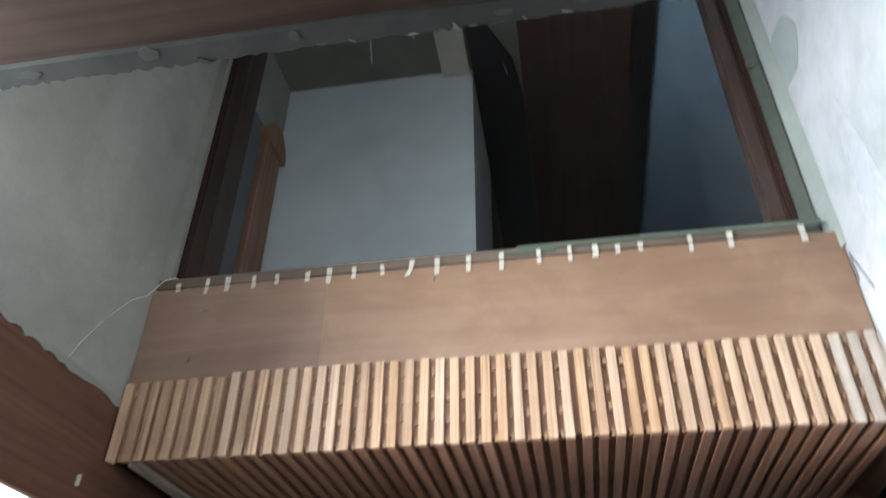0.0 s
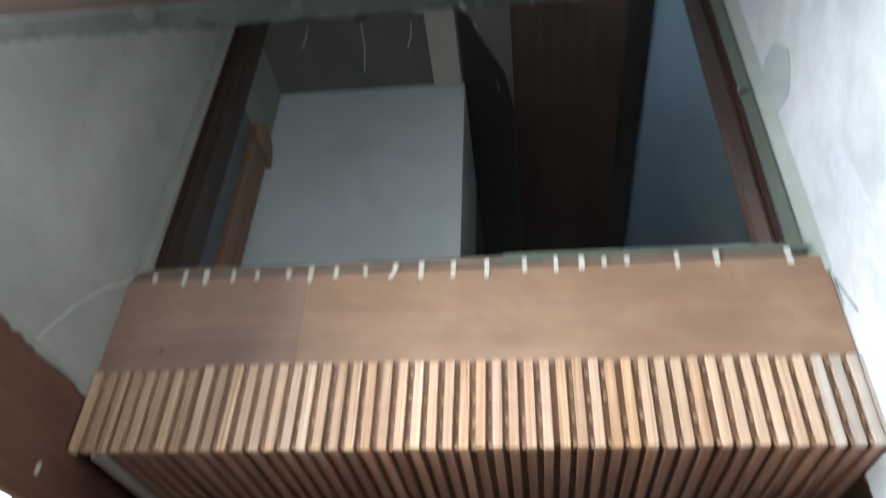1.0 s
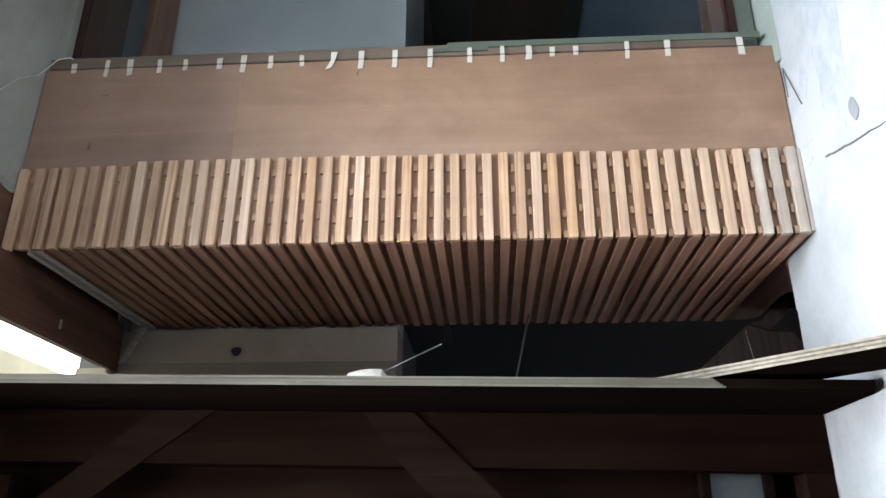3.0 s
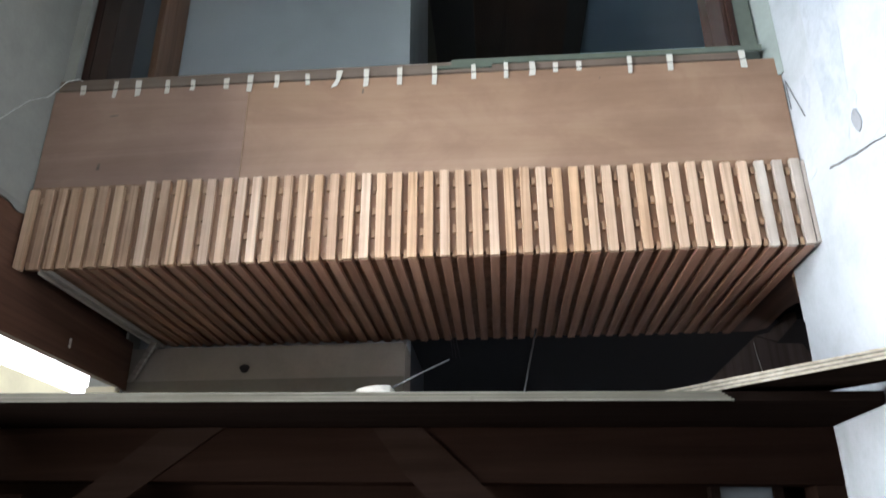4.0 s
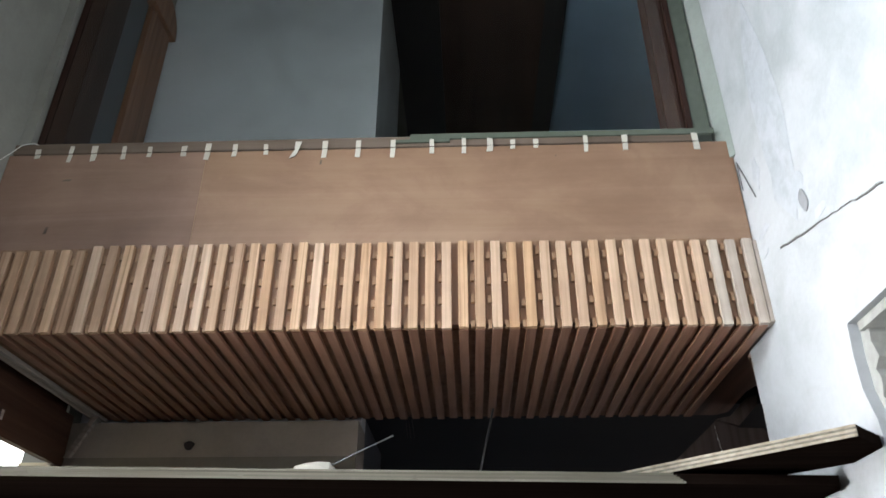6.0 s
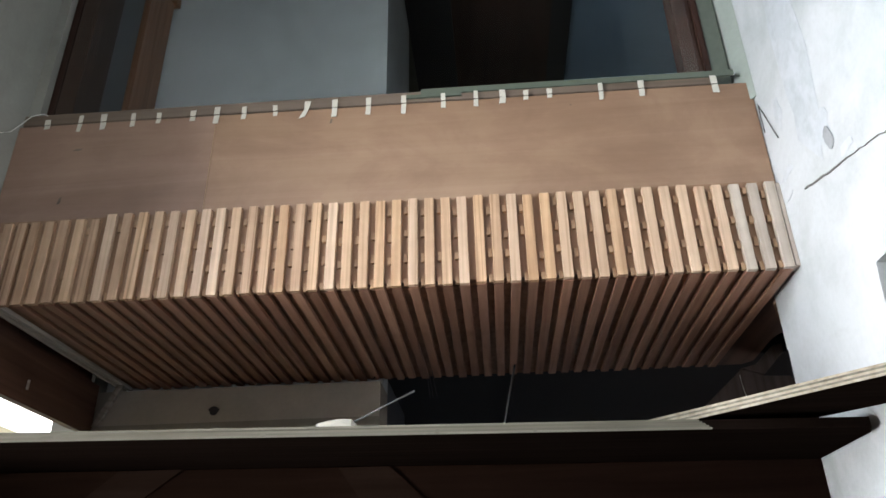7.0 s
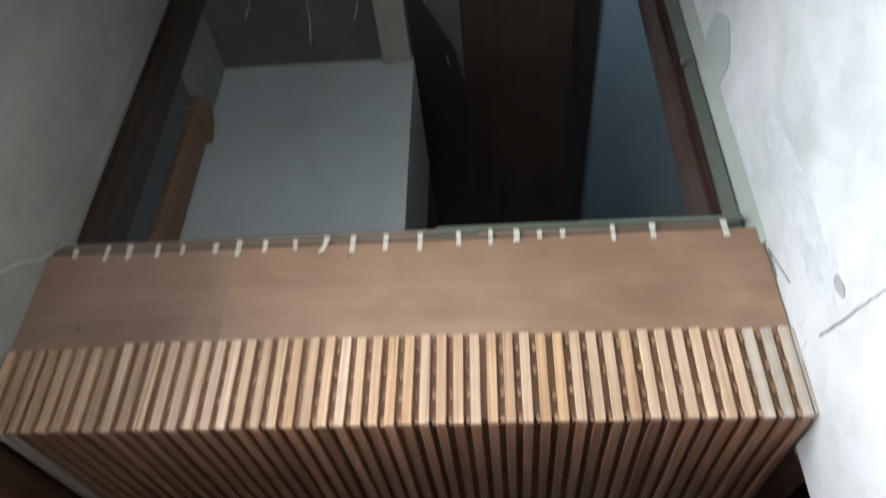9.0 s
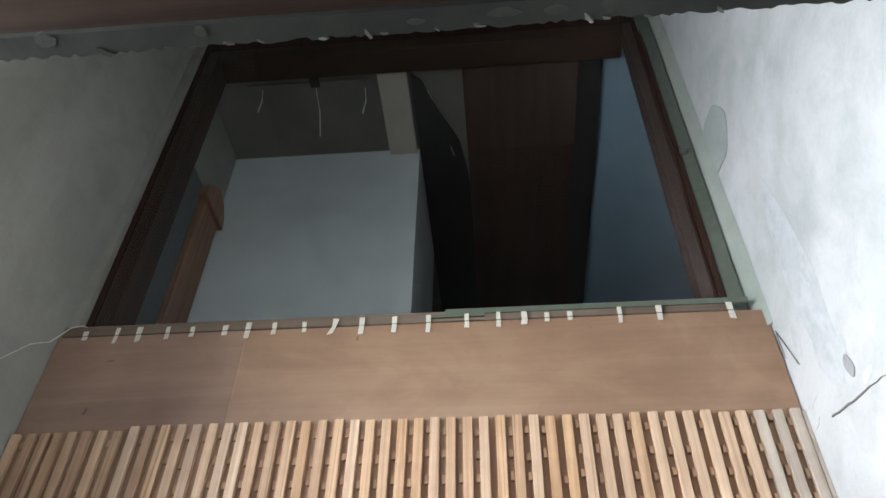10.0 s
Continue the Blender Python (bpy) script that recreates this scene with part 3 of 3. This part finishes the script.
for k in range(5):
    part("edge_ply", prism(strip(0.0006 * (k % 2), 0.0029, 0.0, 0.45), 2, 0.00364 * k - 0.0001, 0.00364 * (k + 1) - 0.0001), PLYEDGE if k % 2 else PLANKEDGE, loose, "pale raw plywood edge layer")

# door head below the board, with two braces
door = holder("door_head", (0.9, 0.12, 1.92), "brown door head with slanting braces, darkened for the shade below the board", "door frame", kind="structure")
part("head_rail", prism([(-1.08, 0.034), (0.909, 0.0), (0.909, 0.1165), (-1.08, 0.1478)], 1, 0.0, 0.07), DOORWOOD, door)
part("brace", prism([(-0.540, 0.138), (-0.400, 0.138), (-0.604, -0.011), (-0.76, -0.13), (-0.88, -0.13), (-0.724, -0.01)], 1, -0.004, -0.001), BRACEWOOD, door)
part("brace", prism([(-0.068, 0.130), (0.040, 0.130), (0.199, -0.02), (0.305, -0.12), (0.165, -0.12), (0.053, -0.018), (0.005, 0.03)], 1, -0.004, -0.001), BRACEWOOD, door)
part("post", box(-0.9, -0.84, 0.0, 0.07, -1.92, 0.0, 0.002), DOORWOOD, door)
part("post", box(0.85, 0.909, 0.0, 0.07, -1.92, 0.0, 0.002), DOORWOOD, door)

# Dark sheet added to fill the unlit opening below the head.
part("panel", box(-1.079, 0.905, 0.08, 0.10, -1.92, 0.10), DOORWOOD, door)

# Frame and pane colours are lowered to hold the shade below the door head.
hatch = holder("inner_window", (1.62, 0.165, 1.6), "small window with a blue-grey pane, frame and pane darkened for the shade", "window", kind="structure")
part("window_frame", box(-0.07, -0.05, 0, 0.03, 0, 0.34, 0.001), PLYBACK, hatch)
part("window_frame", box(0.06, 0.08, 0, 0.03, 0, 0.34, 0.001), PLYBACK, hatch)
part("pane", box(-0.05, 0.06, 0.01, 0.016, 0, 0.34), BLUEPANE, hatch)
part("post", box(-0.06, 0.06, 0.03, 0.06, -1.6, 0.0), DARKWOOD, hatch)

# stick with a plaster lump, rod and cable
brush = holder("plaster_stick", (0.912, -0.125, 2.0705), "thin steel rod stuck in a white plaster lump", "tool")
part("rod", tube([(-0.02, 0, 0.006), (0.05, 0, 0.040), (0.105, 0, 0.066)], 0.0017), STEEL, brush)
lump = bmesh.new()
bmesh.ops.create_icosphere(lump, subdivisions=2, radius=1)
for v in lump.verts:
    v.co = Vector((v.co.x * 0.042, v.co.y * 0.022, max(v.co.z, 0) * 0.019)) * (1 + 0.25 * noise.noise(v.co * 1.7))
    v.co.x -= 0.035
part("lump", lump, TAPE, brush, "white plaster lump")
thing("hanging_rod", tube([(1.224, 0.55, SOF - 0.002), (1.20, 0.55, 2.295), (1.132, 0.55, 2.0)], 0.003), STEEL, "thin steel rod hanging in the dark doorway", "rod")
thing("hanging_wire", tube([(1.833, 0.5685, 2.348), (1.836, 0.5685, 2.31), (1.845, 0.5685, 2.25)], 0.0008, 6), WIRE, "short pale wire end hanging against the dark timber", "wire")
thing("corner_strip", prism([(0.067, 2.398), (0.086, 2.398), (0.028, 2.280), (0.012, 2.280)], 1, 0.585, 0.597), TRIM, "pale slanting strip in the corner below the slats", "strip")
# Flat disc: the shade inside the hole is its black colour.
thing("wall_hole", prism([(0.361 + 0.014 * math.cos(t) * (1 + 0.2 * math.sin(3 * t)), 2.314 + 0.013 * math.sin(t)) for t in (2 * math.pi * k / 14 for k in range(14))], 1, 0.596, 0.599), BLACK, "round hole in the wall, its dark depth drawn as a black disc", "hole", kind="structure")
structure("wall_band", box(0.002, 0.838, 0.592, 0.599, 1.4, 2.28), plaster("dark_band", (0.36, 0.335, 0.285), (0.28, 0.26, 0.22), 0.5, 0.3), "greyer band low on the partition wall", "trim")
cable = [(0.08, 0.012, SILL + 0.020), (0.055, 0.0, SILL + 0.028), (0.03, -0.006, SILL + 0.018), (0.014, -0.014, SILL - 0.012), (0.005, -0.03, SILL - 0.045), (0.003, -0.055, SILL - 0.065), (0.003, -0.086, SILL - 0.092), (0.003, -0.13, SILL - 0.15), (0.003, -0.174, SILL - 0.21), (0.003, -0.22, SILL - 0.29), (0.003, -0.25, 2.555)]
thing("white_cable", tube(cable, 0.0012), WIRE, "thin white cable from the sill along the wall", "cable")
for x0, y0, x1, y1 in ((0.442, 0.250, 0.414, 0.48), (0.217, 0.242, 0.174, 0.335), (0.648, 0.262, 0.62, 0.375), (0.905, 0.29, 0.992, 0.635)):
    xm, ym = (x0 + x1) / 2 + 0.008, (y0 + y1) / 2
    thing("ceiling_wire", tube([(x0, y0, CEIL - 0.003), (xm, ym, CEIL - 0.012), (x1, y1, CEIL - 0.02)], 0.003, 6), WIRE, "loose thin white wire under the ceiling", "wire", "ceiling wires")
thing("ceiling_socket", box(0.425, 0.465, 0.19, 0.235, CEIL - 0.02, CEIL - 0.001, 0.003), BLACK, "small dark ceiling socket", "socket")
thing("ceiling_conduit", box(0.16, 0.68, 0.215, 0.227, CEIL - 0.008, CEIL - 0.001), CEILPAINT, "thin conduit along the ceiling", "conduit")

for x, dx in ((0.974, 0.008), (0.981, 0.010), (0.989, 0.013)):
    thing("fine_wire", tube([(x, 0.6, SOF + 0.006), (x + dx * 0.4, 0.6, 2.37), (x + dx, 0.6, 2.33)], 0.0006, 5), STEEL, "very fine steel wire hanging behind the slats", "wire", "fine wires")
thing("bent_nail", tube([(0.815, 0.597, 2.388), (0.820, 0.592, 2.386), (0.826, 0.590, 2.392)], 0.0022, 6), RUST, "small dark bent nail at the partition's corner", "nail")

# marks on the right wall
thing("filler_patch", prism([(-0.073 - (0.077 * math.cos(t) + 0.076 * math.sin(t)) * (1 + 0.08 * math.sin(3 * t)), 3.472 - 0.085 * math.cos(t) + 0.0645 * math.sin(t) + 0.006 * math.sin(5 * t)) for t in (2 * math.pi * k / 26 for k in range(26))], 0, XR - 0.0025, XR - 0.0005),
      PATCH, "oval grey filler patch on the white wall", "patch", kind="structure")
crack = ragged((-0.118, 2.525), (-0.50, 2.426), 24, 0.002, 21)
crack = crack + [(y, z - 0.0003 - 0.0035 * abs(math.sin(9 * y))) for y, z in crack[::-1]]
thing("wall_crack", prism(crack, 0, XR - 0.003, XR - 0.0005), CRACK, "dark broken joint across the white wall", "crack", kind="structure")
thing("wall_dent", prism([(-0.256 + 0.015 * math.cos(t) * (1 + 0.3 * math.sin(2 * t)), 2.551 + 0.026 * math.sin(t)) for t in (2 * math.pi * k / 12 for k in range(12))], 0, XR - 0.0025, XR - 0.0005), DENT, "grey dent in the white wall", "dent", kind="structure")
for (y0, z0), (y1, z1) in (((-0.011, 2.819), (-0.073, 2.681)), ((-0.011, 2.812), (-0.018, 2.735))):
    thing("wall_nail", tube([(XR - 0.003, y0, z0), (XR - 0.006, y1, z1)], 0.0013, 6), RUST, "thin dark nail lying against the wall", "nail", "nails")
thing("skim_patch", prism(SKIM, 0, XR - 0.0007, XR + 0.0004), SKIMGREY, "thin grey skim smear trowelled on the white wall", "smear", kind="structure")
for k, (y, z, w, h) in enumerate(((-0.06, 2.60, 0.035, 0.014), (-0.245, 2.585, 0.03, 0.04), (-0.09, 2.74, 0.02, 0.05), (-0.30, 2.50, 0.03, 0.012))):
    q = random.Random(40 + k)
    thing("plaster_smear", prism([(y + w * math.cos(t) * q.uniform(0.6, 1.2), z + h * math.sin(t) * q.uniform(0.6, 1.2)) for t in (2 * math.pi * j / 13 for j in range(13))], 0, XR - 0.0006, XR + 0.0004), SKIMGREY, "pale grey smear on the white wall", "smear", "wall smears", "structure")
thing("putty_nub", prism([(-0.062, 2.556), (-0.045, 2.562), (-0.02, 2.560), (-0.012, 2.552), (-0.03, 2.545), (-0.055, 2.549)], 0, XR - 0.0012, XR + 0.0005), WHITE, "white putty smear by the slats", "putty")
# chips of pale plaster on the broken slab edge
rc = random.Random(9)
slab = bpy.data.objects["slab_edge"]


def flake(w, d, h, seed):
    """A flat, uneven flake of plaster with a broken outline."""
    q = random.Random(seed)
    turn = [2 * math.pi * k / 9 for k in range(9)]
    return prism([(w * math.cos(t) * q.uniform(0.6, 1.15), d * math.sin(t) * q.uniform(0.6, 1.15)) for t in turn], 2, -h, h)


chips = [mesh("plaster_chip", flake(0.0075, 0.0035, 0.0015, k), CHIP) for k in range(4)]
for x, y, size in ((0.847, -1.022, 1.0), (0.885, -1.022, 0.7), (0.962, -1.020, 0.9), (1.017, -1.021, 1.1), (1.037, -1.021, 0.8), (1.10, -1.021, 0.5), (1.151, -1.023, 1.0), (1.279, -1.022, 1.2), (1.30, -1.021, 0.8), (1.347, -1.020, 0.7), (0.69, -1.021, 1.4), (1.43, -1.021, 0.9)):
    place("plaster_chip", rc.choice(chips), slab, (x, y, SLAB - 0.0045), (rc.uniform(-0.3, 0.3), rc.uniform(-0.3, 0.3), rc.random())).scale = (size, size * 0.8, size)
for k, (x, y, w, d) in enumerate(((0.622, -1.045, 0.014, 0.012), (0.816, -1.042, 0.010, 0.009), (1.181, -1.037, 0.020, 0.007), (1.238, -1.037, 0.017, 0.009), (1.302, -1.037, 0.010, 0.010), (1.075, -1.034, 0.014, 0.005), (0.45, -1.036, 0.02, 0.007))):
    part("cement_smear", flake(w, d, 0.0006, 20 + k), SMEARGREY, slab, "grey cement smear").location = (x, y, SLAB - 0.0042)
# broken soffit corner behind the slats
OLDWOOD = wood("grey_brown_old_timber", (0.09, 0.069, 0.065), (0.14, 0.11, 0.10), 2, 0.7, 0.0, 0.8, gloss=0.2)
bracket = holder("timber_corner", (0, 0.575, 0), "dark timber panel with a broken slanting brace beside the doorway", "panel")
part("panel", prism([(1.842, 2.366), (1.901, 2.346), (1.968, 2.343), (2.05, 2.2), (2.05, 0.0), (1.5, 0.0), (1.06, 1.7)], 1, 0.0, 0.025), OLDWOOD, bracket)
part("brace", prism([(1.842, 2.369), (1.884, 2.378), (1.937, 2.429), (1.965, 2.435), (1.964, 2.411), (1.902, 2.350)], 1, -0.004, 0.02), OLDWOOD, bracket)
